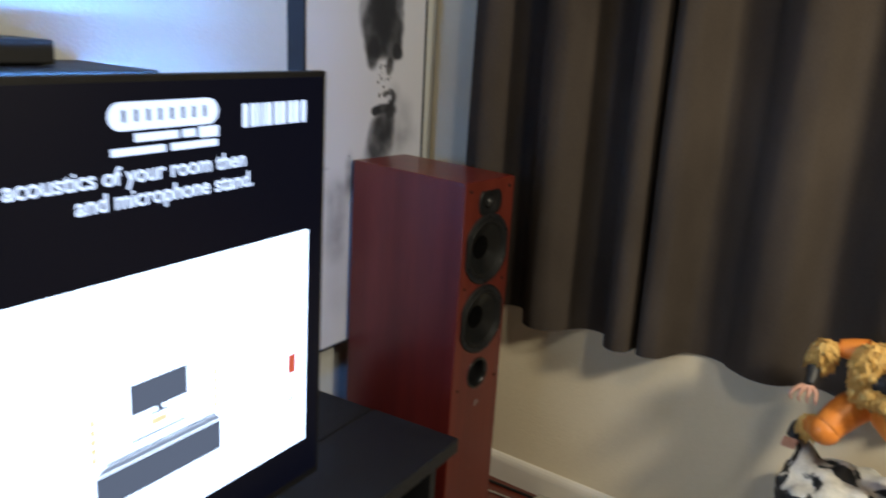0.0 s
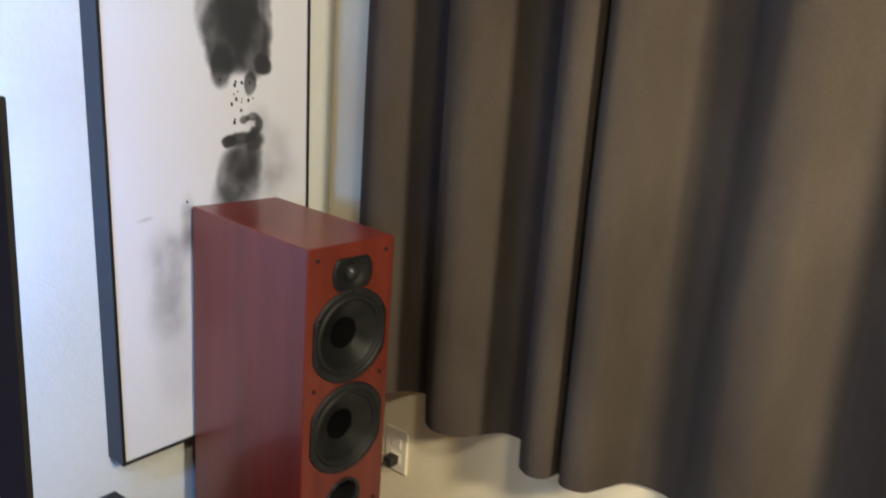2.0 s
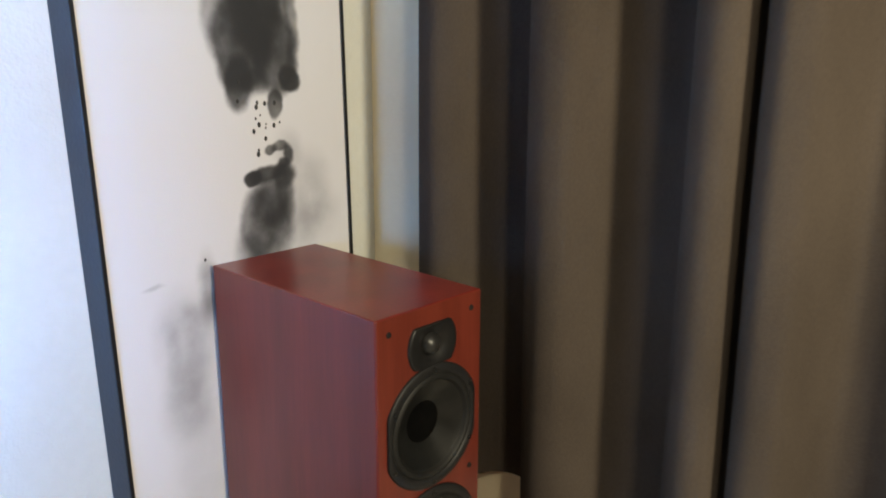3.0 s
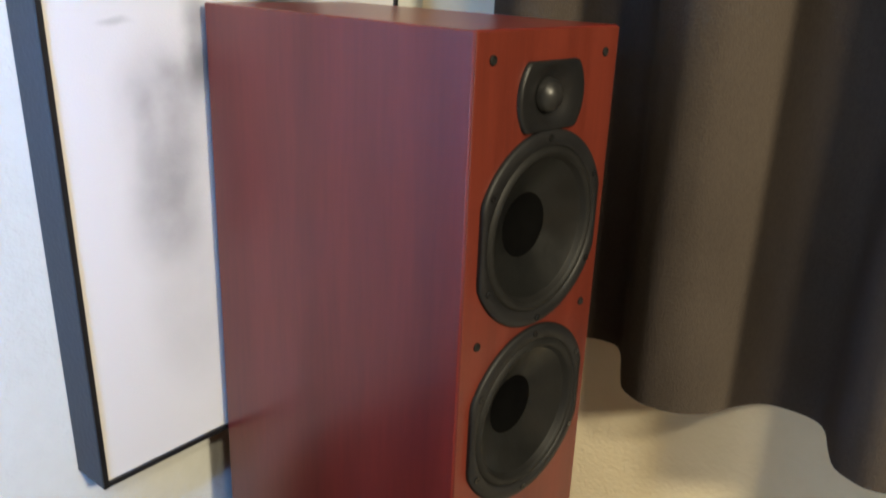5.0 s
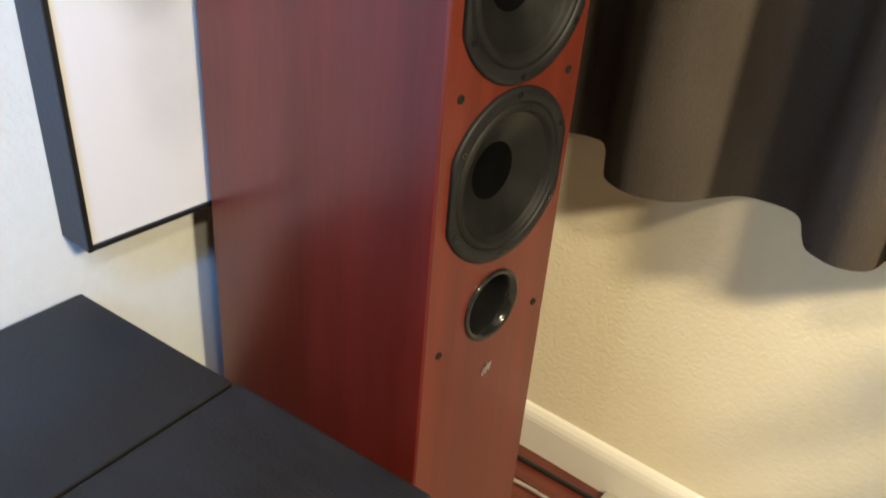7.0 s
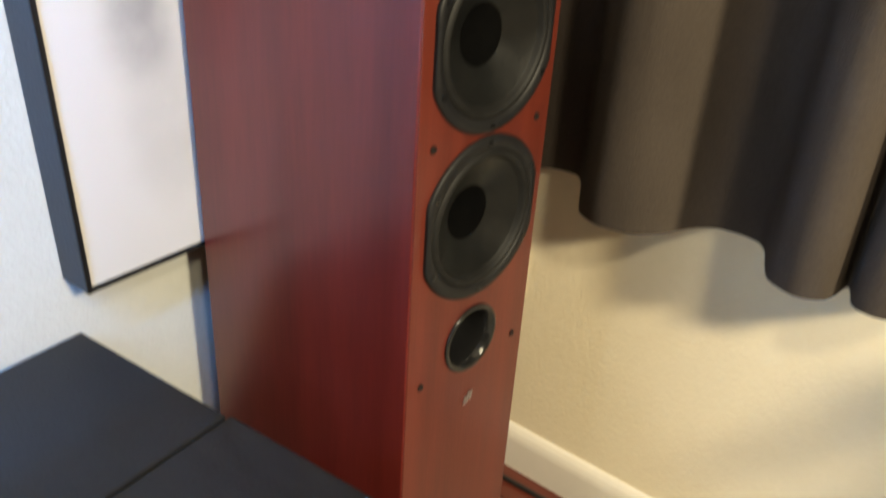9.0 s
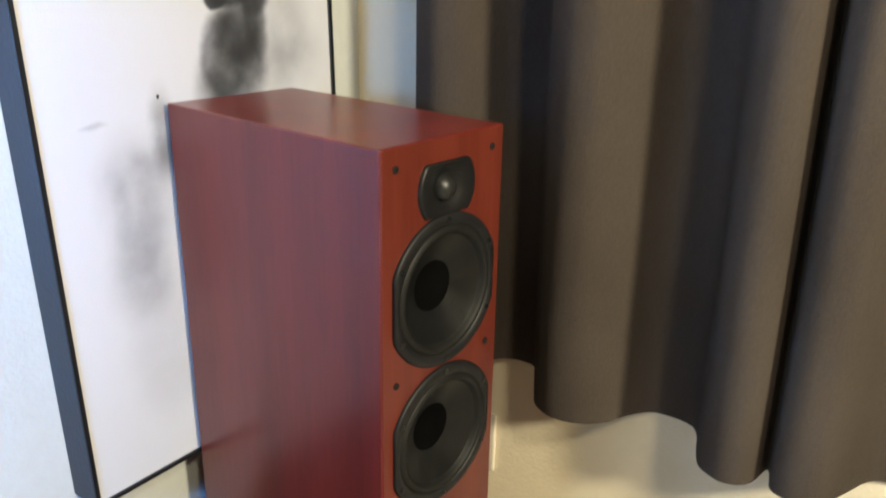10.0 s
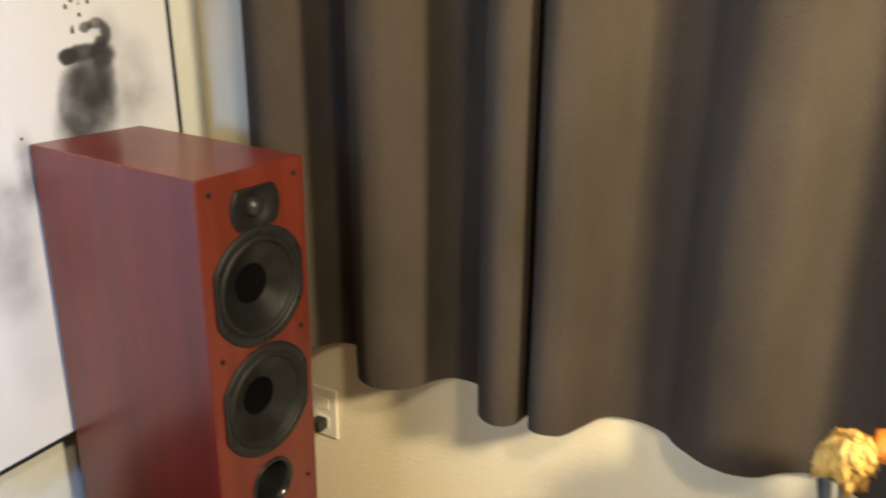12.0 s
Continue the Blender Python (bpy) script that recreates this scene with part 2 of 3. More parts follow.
# ---- curtain: heavy folds hanging a hand above the baseboard ----
def curtain():
    # plan of the hem: rounds standing out into the room, hollows near the wall
    prof = [(0.160, 0.004), (0.164, -0.030), (0.180, -0.062), (0.205, -0.080), (0.235, -0.084), (0.265, -0.070), (0.288, -0.040), (0.305, -0.012), (0.330, 0.004), (0.362, 0.006), (0.382, -0.012),
            (0.400, -0.046), (0.420, -0.078), (0.445, -0.094), (0.475, -0.097), (0.503, -0.086), (0.528, -0.060), (0.547, -0.023), (0.567, 0.000), (0.598, 0.006), (0.628, 0.003), (0.646, -0.020),
            (0.660, -0.058), (0.676, -0.092), (0.700, -0.110), (0.728, -0.110), (0.744, -0.092), (0.7505, -0.052), (0.757, -0.060), (0.766, -0.092), (0.785, -0.104), (0.806, -0.104), (0.828, -0.090),
            (0.848, -0.048), (0.864, -0.010), (0.888, 0.004), (0.935, 0.006), (0.966, -0.006), (0.992, -0.038), (1.040, -0.066), (1.085, -0.070), (1.115, -0.056), (1.148, -0.020), (1.185, 0.000),
            (1.222, -0.008), (1.262, -0.044), (1.310, -0.078), (1.360, -0.088), (1.388, -0.072), (1.398, -0.040), (1.406, -0.046), (1.418, -0.078), (1.438, -0.070), (1.468, -0.020), (1.500, 0.003), (1.550, 0.005)]
    for a, b, deep in ((1.600, 1.760, 0.085), (1.830, 2.000, 0.105), (2.050, 2.215, 0.095)):
        for k in range(11):
            q = math.pi * k / 10
            prof.append(((a + b) / 2 - (b - a) / 2 * math.cos(q), 0.004 - (deep + 0.004) * math.sin(q) ** 0.85))
    line = spline([(x, y) for x, y in prof], 3)
    bm = bmesh.new()
    rows = 46
    z1 = 2.46
    grid = []
    for j in range(rows + 1):
        u = j / rows
        row = []
        for i, p in enumerate(line):
            z0 = 0.570 + 0.024 * min(1, max(0, (p.x - 0.55) / 0.35)) + 0.011 * min(1, max(0, (0.415 - p.x) / 0.05))
            z = z0 + (z1 - z0) * u
            wob = noise.noise((p.x * 3.0, z * 0.9, 3.1)) * 0.006 * u + noise.noise((p.x * 9.0, z * 2.2, 7.7)) * 0.003
            deep = 1.0 + 0.32 * u ** 0.5 + 0.05 * math.sin(5 * u + p.x * 4)
            hem = 0.006 * noise.noise((p.x * 2.0, 0, 1.5)) * (1 - u)
            soft = noise.noise((p.x * 15.0, z * 0.35, 4.4)) * 0.014 * min(1, 4 * u) + noise.noise((p.x * 34.0, z * 0.7, 9.2)) * 0.0050
            row.append(bm.verts.new((p.x + wob, min(WY - 0.008, p.y * deep + wob * 0.4 + soft), z + hem)))
        grid.append(row)
    for a, b in zip(grid, grid[1:]):
        for i in range(len(line) - 1):
            bm.faces.new((a[i], a[i + 1], b[i + 1], b[i]))
    # a second face 3 mm behind, joined by crisp narrow edges
    bm.normal_update()
    back = [[bm.verts.new(v.co + Vector((0, 0.003, 0))) for v in row] for row in grid]
    for a, b in zip(back, back[1:]):
        for i in range(len(line) - 1):
            bm.faces.new((a[i + 1], a[i], b[i], b[i + 1]))
    for a, b in ((grid[0], back[0]), (grid[-1], back[-1]), ([r[0] for r in grid], [r[0] for r in back]), ([r[-1] for r in grid], [r[-1] for r in back])):
        for i in range(len(a) - 1):
            bm.faces.new((a[i], b[i], b[i + 1], a[i + 1]))
            for v in (a, b):
                bm.edges.get((v[i], v[i + 1])).smooth = False
    ob = part("curtain", bm, FABRIC, smooth=True)
    tagged(ob, "heavy brown-grey fabric curtain hanging in deep folds", "curtain")


curtain()


# ---- floor-standing loudspeaker ----
def cut(ob, cutter, parent):
    """Holes through a part, left as plain mesh."""
    c = part("cutter", cutter, BLACK)
    m = ob.modifiers.new("holes", "BOOLEAN")
    m.object, m.solver, m.operation = c, "EXACT", "DIFFERENCE"
    me = bpy.data.meshes.new_from_object(ob.evaluated_get(bpy.context.evaluated_depsgraph_get()))
    ob.modifiers.clear()
    ob.data = me
    bpy.data.objects.remove(c)
    ob.parent = parent
    return ob


def loudspeaker():
    t = thing("loudspeaker", (0.252, -0.328, 0), -4.2, "tall cherry-red wooden floor speaker with black drivers", "speaker")
    W, D, H, F = 0.100, 0.190, 1.023, 0.190
    def holes():
        bm = bmesh.new()
        for r, back, z in ((0.0768, 0.07, 0.847), (0.0768, 0.07, 0.661), (0.0225, 0.012, 0.967), (0.036, 0.13, 0.511)):
            made = bmesh.ops.create_cone(bm, cap_ends=True, segments=56, radius1=r, radius2=r, depth=back + 0.02,
                                         matrix=Matrix.Translation((F + 0.02 - (back + 0.02) / 2, 0, z)) @ Matrix.Rotation(radians(90), 4, "Y"))
        return bm

    cut(part("cabinet", box(-D, -W, 0.022, D - 0.0012, W, H, 0.002), CABINET, None, "cherry-red wood veneer cabinet"), holes(), t)
    cut(part("baffle", box(D - 0.004, -W + 0.0010, 0.0232, F, W - 0.0010, H - 0.0010, 0.0010, 2), BAFFLE, None, "orange-red wood front panel"), holes(), t)
    for x in (-0.15, 0.15):
        for y in (-0.08, 0.08):
            foot = lathe([(0.004, 0), (0.012, 0.012), (0.014, 0.023)], seg=16)
            bmesh.ops.rotate(foot, verts=foot.verts, matrix=Matrix.Rotation(radians(-90), 3, "Y"))
            bmesh.ops.translate(foot, verts=foot.verts, vec=(x, y, 0))
            part("foot", foot, GLOSS, t)
    for z in (0.847, 0.661):
        w = part("woofer", lathe([(0.0915, 0), (0.0915, 0.003), (0.0895, 0.0045), (0.078, 0.005), (0.0765, 0.002)], (F, 0, z), 72, 0.084, cap=False), BLACK, t, "black woofer with flat-sided rim", True)
        part("surround", lathe([(0.0770, 0.0025), (0.0755, 0.0040), (0.0725, 0.0058), (0.0695, 0.0055), (0.0672, 0.0025), (0.0655, -0.001), (0.0645, -0.002)], (F, 0, z), 72, cap=False), RUBBER, w, "", True)
        part("cone", lathe([(0.0652, -0.0015), (0.0625, -0.0030), (0.056, -0.0062), (0.046, -0.0112), (0.036, -0.0160), (0.0305, -0.0185)], (F, 0, z), 72, cap=False), CONE, w, "", True)
        part("dust_cap", lathe([(0.0305, -0.0184), (0.0285, -0.0188), (0.023, -0.0204), (0.013, -0.0222), (0.004, -0.0228)], (F, 0, z), 48), CAP, w, "", True)
        for k in range(6):
            a = radians(30 + 60 * k)
            y, zz = 0.0843 * math.cos(a), 0.0843 * math.sin(a)
            y = max(-0.079, min(0.079, y))
            part("screw", lathe([(0.0034, 0.0044), (0.0032, 0.0058), (0.0016, 0.0058), (0.0013, 0.0048)], (F, y, z + zz), 12), GLOSS, w)
    # tweeter on a plate that is cut flat above and below
    zt = 0.967
    bm = bmesh.new()
    outline = []
    for k in range(64):
        a = 2 * math.pi * k / 64
        y = 0.0455 * math.cos(a)
        z = max(-0.0298, min(0.0298, 0.0455 * math.sin(a)))
        outline.append((y, z))
    base = [bm.verts.new((F, y, zt + z)) for y, z in outline]
    rim = [bm.verts.new((F + 0.004, y * 0.985, zt + z * 0.985)) for y, z in outline]
    inner = [bm.verts.new((F + 0.0045, y * 0.93, zt + z * 0.93)) for y, z in outline]
    horn = [bm.verts.new((F + 0.001, 0.024 * math.cos(2 * math.pi * k / 64), zt + 0.024 * math.sin(2 * math.pi * k / 64))) for k in range(64)]
    throat = [bm.verts.new((F - 0.004, 0.0165 * math.cos(2 * math.pi * k / 64), zt + 0.0165 * math.sin(2 * math.pi * k / 64))) for k in range(64)]
    for p, q in ((base, rim), (rim, inner), (inner, horn), (horn, throat)):
        for k in range(64):
            bm.faces.new((p[k], p[(k + 1) % 64], q[(k + 1) % 64], q[k]))
    bm.faces.new(throat)
    tw = part("tweeter", bm, GLOSSY, t, "black tweeter plate with a small dome", True)
    part("dome", lathe([(0.0155, -0.003), (0.0145, 0.0015), (0.0125, 0.0045), (0.009, 0.0075), (0.005, 0.0092), (0.0015, 0.0098)], (F, 0, zt), 40), DOME, tw, "", True)
    part("port", lathe([(0.0425, 0), (0.0425, 0.002), (0.0415, 0.0032), (0.039, 0.0034), (0.0355, 0.001), (0.0325, -0.008), (0.031, -0.02), (0.031, -0.12)], (F, 0, 0.511), 56), GLOSS, t, "glossy black flared bass port", True)
    for z in (1.0, 0.7555, 0.482):
        for y in (-0.0785, 0.0785):
            part("grille_socket", lathe([(0.0042, 0), (0.0042, 0.0012), (0.0032, 0.0016), (0.0026, 0.0006)], (F, y, z), 16), RUBBER, t, "small black grille socket")
    # small badge: three slanted strokes
    bm = bmesh.new()
    for k, (y, z, h) in enumerate(((-0.005, -0.002, 0.011), (0.0, 0.001, 0.014), (0.005, 0.002, 0.011))):
        made = bmesh.ops.create_cube(bm, size=1, matrix=Matrix.Translation((F + 0.0008, y + 0.004, 0.4245 + z)) @ Matrix.Rotation(radians(-14), 4, "X") @ Matrix.Diagonal((0.0016, 0.0026, h, 1)))
    part("badge", bm, SILVER, t, "tiny silver badge of slanted strokes")


loudspeaker()


# ---- picture: a tall canvas in a deep grey frame ----
LEAN = 0.022


def ink_material():
    m = bpy.data.materials.new("ink_canvas")
    m.use_nodes = True
    n, l = m.node_tree.nodes, m.node_tree.links
    p = n["Principled BSDF"]
    co = n.new("ShaderNodeTexCoord")
    warp = n.new("ShaderNodeTexNoise")
    warp.inputs["Scale"].default_value, warp.inputs["Detail"].default_value = 15, 8
    l.new(co.outputs["Object"], warp.inputs["Vector"])
    off = n.new("ShaderNodeVectorMath")
    off.operation = "MULTIPLY_ADD"
    off.inputs[1].default_value, off.inputs[2].default_value = (0.026, 0.026, 0.026), (-0.013, -0.013, -0.013)
    l.new(warp.outputs["Color"], off.inputs[0])
    pos = n.new("ShaderNodeVectorMath")
    l.new(co.outputs["Object"], pos.inputs[0])
    l.new(off.outputs[0], pos.inputs[1])
    # y, z, half width, half height, softness, darkness
    blobs = [(-0.2787, 1.464, 0.072, 0.16, 0.35, 0.86), (-0.309, 1.3566, 0.06, 0.085, 0.22, 0.74), (-0.3184, 1.2928, 0.028, 0.046, 0.3, 0.74), (-0.2434, 1.3381, 0.048, 0.072, 0.28, 0.8),
             (-0.2184, 1.2946, 0.023, 0.024, 0.3, 0.86), (-0.2512, 1.2563, 0.016, 0.027, 0.25, 0.8), (-0.3562, 1.3956, 0.024, 0.05, 0.4, 0.35), (-0.2062, 1.3923, 0.015, 0.1, 0.5, 0.5),
             (-0.272, 1.4038, 0.042, 0.085, 0.6, 0.65), (-0.2874, 1.2941, 0.03, 0.022, 0.4, 0.6), (-0.2658, 1.1836, 0.015, 0.0085, 0.4, 0.78), (-0.2468, 1.1851, 0.018, 0.0095, 0.4, 0.74),
             (-0.2301, 1.1708, 0.0115, 0.018, 0.45, 0.72), (-0.2414, 1.156, 0.014, 0.009, 0.45, 0.7), (-0.2299, 1.1788, 0.03, 0.034, 0.8, 0.16), (-0.3048, 1.1414, 0.018, 0.0125, 0.3, 0.84),
             (-0.2737, 1.1427, 0.04, 0.0155, 0.4, 0.84), (-0.2419, 1.136, 0.027, 0.023, 0.4, 0.76), (-0.2678, 1.0936, 0.046, 0.046, 0.4, 0.74), (-0.2386, 1.1029, 0.022, 0.05, 0.5, 0.5),
             (-0.2985, 1.0642, 0.036, 0.07, 0.3, 0.52), (-0.2883, 1.024, 0.056, 0.065, 0.5, 0.62), (-0.2557, 1.0533, 0.032, 0.05, 0.5, 0.58), (-0.4053, 0.9815, 0.022, 0.06, 0.6, 0.45),
             (-0.4989, 1.0016, 0.02, 0.004, 0.8, 0.16), (-0.436, 0.6771, 0.06, 0.1, 0.6, 0.08), (-0.4532, 0.8975, 0.05, 0.085, 0.75, 0.24), (-0.4771, 0.9031, 0.014, 0.05, 0.9, 0.14),
             (-0.4402, 0.9423, 0.024, 0.022, 0.9, 0.14), (-0.4614, 0.7977, 0.046, 0.06, 0.75, 0.24), (-0.4221, 0.8568, 0.04, 0.12, 0.9, 0.08), (-0.1865, 1.1068, 0.045, 0.065, 0.85, 0.2),
             (-0.1626, 1.0562, 0.045, 0.045, 0.85, 0.18), (-0.2079, 1.0422, 0.04, 0.05, 0.8, 0.2)]
    total = None
    for y, z, a, b, soft, dark in blobs:
        mp = n.new("ShaderNodeVectorMath")
        mp.operation = "MULTIPLY_ADD"
        mp.inputs[1].default_value, mp.inputs[2].default_value = (0, 1 / a, 1 / b), (0, -y / a, -z / b)
        l.new(pos.outputs[0], mp.inputs[0])
        ln = n.new("ShaderNodeVectorMath")
        ln.operation = "LENGTH"
        l.new(mp.outputs[0], ln.inputs[0])
        r = n.new("ShaderNodeMapRange")
        r.interpolation_type = "SMOOTHSTEP"
        r.inputs["From Min"].default_value, r.inputs["From Max"].default_value = 1 + soft * 0.5, 1 - soft
        r.inputs["To Max"].default_value = dark
        l.new(ln.outputs["Value"], r.inputs["Value"])
        inv = n.new("ShaderNodeMath")
        inv.operation = "SUBTRACT"
        inv.inputs[0].default_value = 1
        l.new(r.outputs[0], inv.inputs[1])
        if total is None:
            total = inv
        else:
            mu = n.new("ShaderNodeMath")
            mu.operation = "MULTIPLY"
            l.new(total.outputs[0], mu.inputs[0])
            l.new(inv.outputs[0], mu.inputs[1])
            total = mu
    # cloudy washes inside the ink
    wash = n.new("ShaderNodeTexNoise")
    wash.inputs["Scale"].default_value, wash.inputs["Detail"].default_value = 14, 6
    l.new(co.outputs["Object"], wash.inputs["Vector"])
    wr = n.new("ShaderNodeMapRange")
    wr.inputs["From Min"].default_value, wr.inputs["From Max"].default_value = 0.35, 0.7
    wr.inputs["To Min"].default_value, wr.inputs["To Max"].default_value = 1.9, 0.75
    l.new(wash.outputs["Fac"], wr.inputs["Value"])
    pw = n.new("ShaderNodeMath")
    pw.operation = "POWER"
    l.new(total.outputs[0], pw.inputs[0])
    l.new(wr.outputs[0], pw.inputs[1])
    mix = n.new("ShaderNodeMix")
    mix.data_type = "RGBA"
    mix.inputs[6].default_value, mix.inputs[7].default_value = (0.012, 0.012, 0.013, 1), (0.53, 0.52, 0.52, 1)
    l.new(pw.outputs[0], mix.inputs[0])
    l.new(mix.outputs[2], p.inputs["Base Color"])
    p.inputs["Roughness"].default_value = 0.7
    weave = n.new("ShaderNodeTexNoise")
    weave.inputs["Scale"].default_value = 500
    l.new(co.outputs["Object"], weave.inputs["Vector"])
    bp = n.new("ShaderNodeBump")
    bp.inputs["Strength"].default_value, bp.inputs["Distance"].default_value = 0.15, 0.002
    l.new(weave.outputs["Fac"], bp.inputs["Height"])
    l.new(bp.outputs[0], p.inputs["Normal"])
    return m


INK = mat("ink_drop", (0.010, 0.010, 0.010), (0.02, 0.02, 0.02), 0.6, 40, 200)


def picture():
    y0, y1, z0, z1, x0, x1 = -0.574, -0.091, 0.500, 1.95, WX, 0.045
    t = thing("framed_picture", (0, 0, 0), 0, "tall ink-wash canvas in a deep dark grey frame", "picture")
    part("canvas", box(x0 + 0.004, y0 + 0.0072, z0 + 0.0072, x1 - 0.002, y1 - 0.0072, z1 - 0.0072), ink_material(), t, "white canvas with black ink washes")
    e = 0.007
    for a, b, c, d in ((y0, z0, y0 + e, z1), (y1 - e, z0, y1, z1)):
        side = part("frame_side", box(x0, a, b, x1, c, d, 0.0008, 1), FRAME, t)
        part("front_lip", box(x1, a + 0.0006, b, x1 + 0.0012, c - 0.0004, d), GLOSSY, side, "black front edge")
    for a, b, c, d in ((y0 + e, z0, y1 - e, z0 + e), (y0 + e, z1 - e, y1 - e, z1)):
        rail = part("frame_rail", box(x0, a, b, x1, c, d, 0.0008, 1), FRAME, t)
        part("front_lip", box(x1, a, b + 0.0006, x1 + 0.0012, c, d - 0.0004), GLOSSY, rail, "black front edge")
    drops = [(-0.4063, 1.0266, 0.0022), (-0.2883, 1.2531, 0.0034), (-0.2861, 1.26, 0.0026), (-0.2712, 1.2577, 0.003), (-0.2512, 1.2573, 0.003), (-0.2849, 1.225, 0.0034), (-0.2961, 1.2152, 0.0032),
             (-0.272, 1.2187, 0.0016), (-0.2709, 1.2247, 0.0014), (-0.255, 1.2213, 0.0032), (-0.2734, 1.2017, 0.003), (-0.29, 1.1781, 0.0036), (-0.2888, 1.1841, 0.0022), (-0.2429, 1.2251, 0.0018),
             (-0.2907, 1.2351, 0.0018), (-0.2816, 1.2399, 0.0015), (-0.2404, 1.4311, 0.004), (-0.3288, 1.324, 0.0026), (-0.3184, 1.2938, 0.0028), (-0.3231, 1.2649, 0.0026)]
    for y, z, r in drops:
        bm = lathe([(r, 0.0), (r * 0.95, 0.0004)], (x1 - 0.002, y, z), 12)
        for v in bm.verts:
            v.co.z = z + (v.co.z - z) * 1.35
        part("ink_drop", bm, INK, t)
    t.matrix_world = Matrix.Translation((0, y0, z0)) @ Matrix.Rotation(LEAN, 4, "X") @ Matrix.Translation((0, -y0, -z0))


picture()


# ---- television stand and television ----
def tv_stand():
    t = thing("television_stand", (-0.002, -0.568, 0), 4.6, "low black ash television stand against the wall", "stand")
    L, Z = 1.75, 0.422
    part("top_back", box(0.0, -L, Z - 0.035, 0.2635, 0.0, Z, 0.0015), STAND, t, "black ash top board")
    part("top_front", box(0.2670, -L, Z - 0.037, 0.522, 0.005, Z - 0.0005, 0.003, 2), STAND, t, "black ash top board with rounded edge")
    part("back_panel", box(0.01, -L + 0.05, 0.06, 0.03, -0.05, Z - 0.037), STAND, t)
    for y in (-L + 0.04, -L * 0.66, -L * 0.33, -0.065):
        part("side_panel", box(0.03, y, 0.0, 0.49, y + 0.025, Z - 0.037, 0.002, 1), STAND, t)
    part("bottom_shelf", box(0.03, -L + 0.066, 0.05, 0.43, -0.066, 0.075), STAND, t)


tv_stand()

PANEL = glow("screen_black", (0.05, 0.08, 0.34), 0.04)
PANEL.node_tree.nodes["Principled BSDF"].inputs["Specular IOR Level"].default_value = 0.2
PANEL.node_tree.nodes["Principled BSDF"].inputs["Base Color"].default_value = (0.003, 0.003, 0.004, 1)
WHITE = glow("screen_white", (0.86, 0.93, 1.0), 10.5)
TEXT = glow("screen_text", (0.86, 0.90, 1.0), 3.8)
GREY = glow("screen_grey", (0.33, 0.36, 0.44), 1.0)
PALE = glow("screen_pale", (0.75, 0.79, 0.88), 1.1)
RED = glow("screen_red", (1.0, 0.15, 0.06), 2.0)
YELLOW = glow("screen_yellow", (1.0, 0.80, 0.36), 3.0)
LED = glow("led_strip", (0.22, 0.50, 1.0), 640)


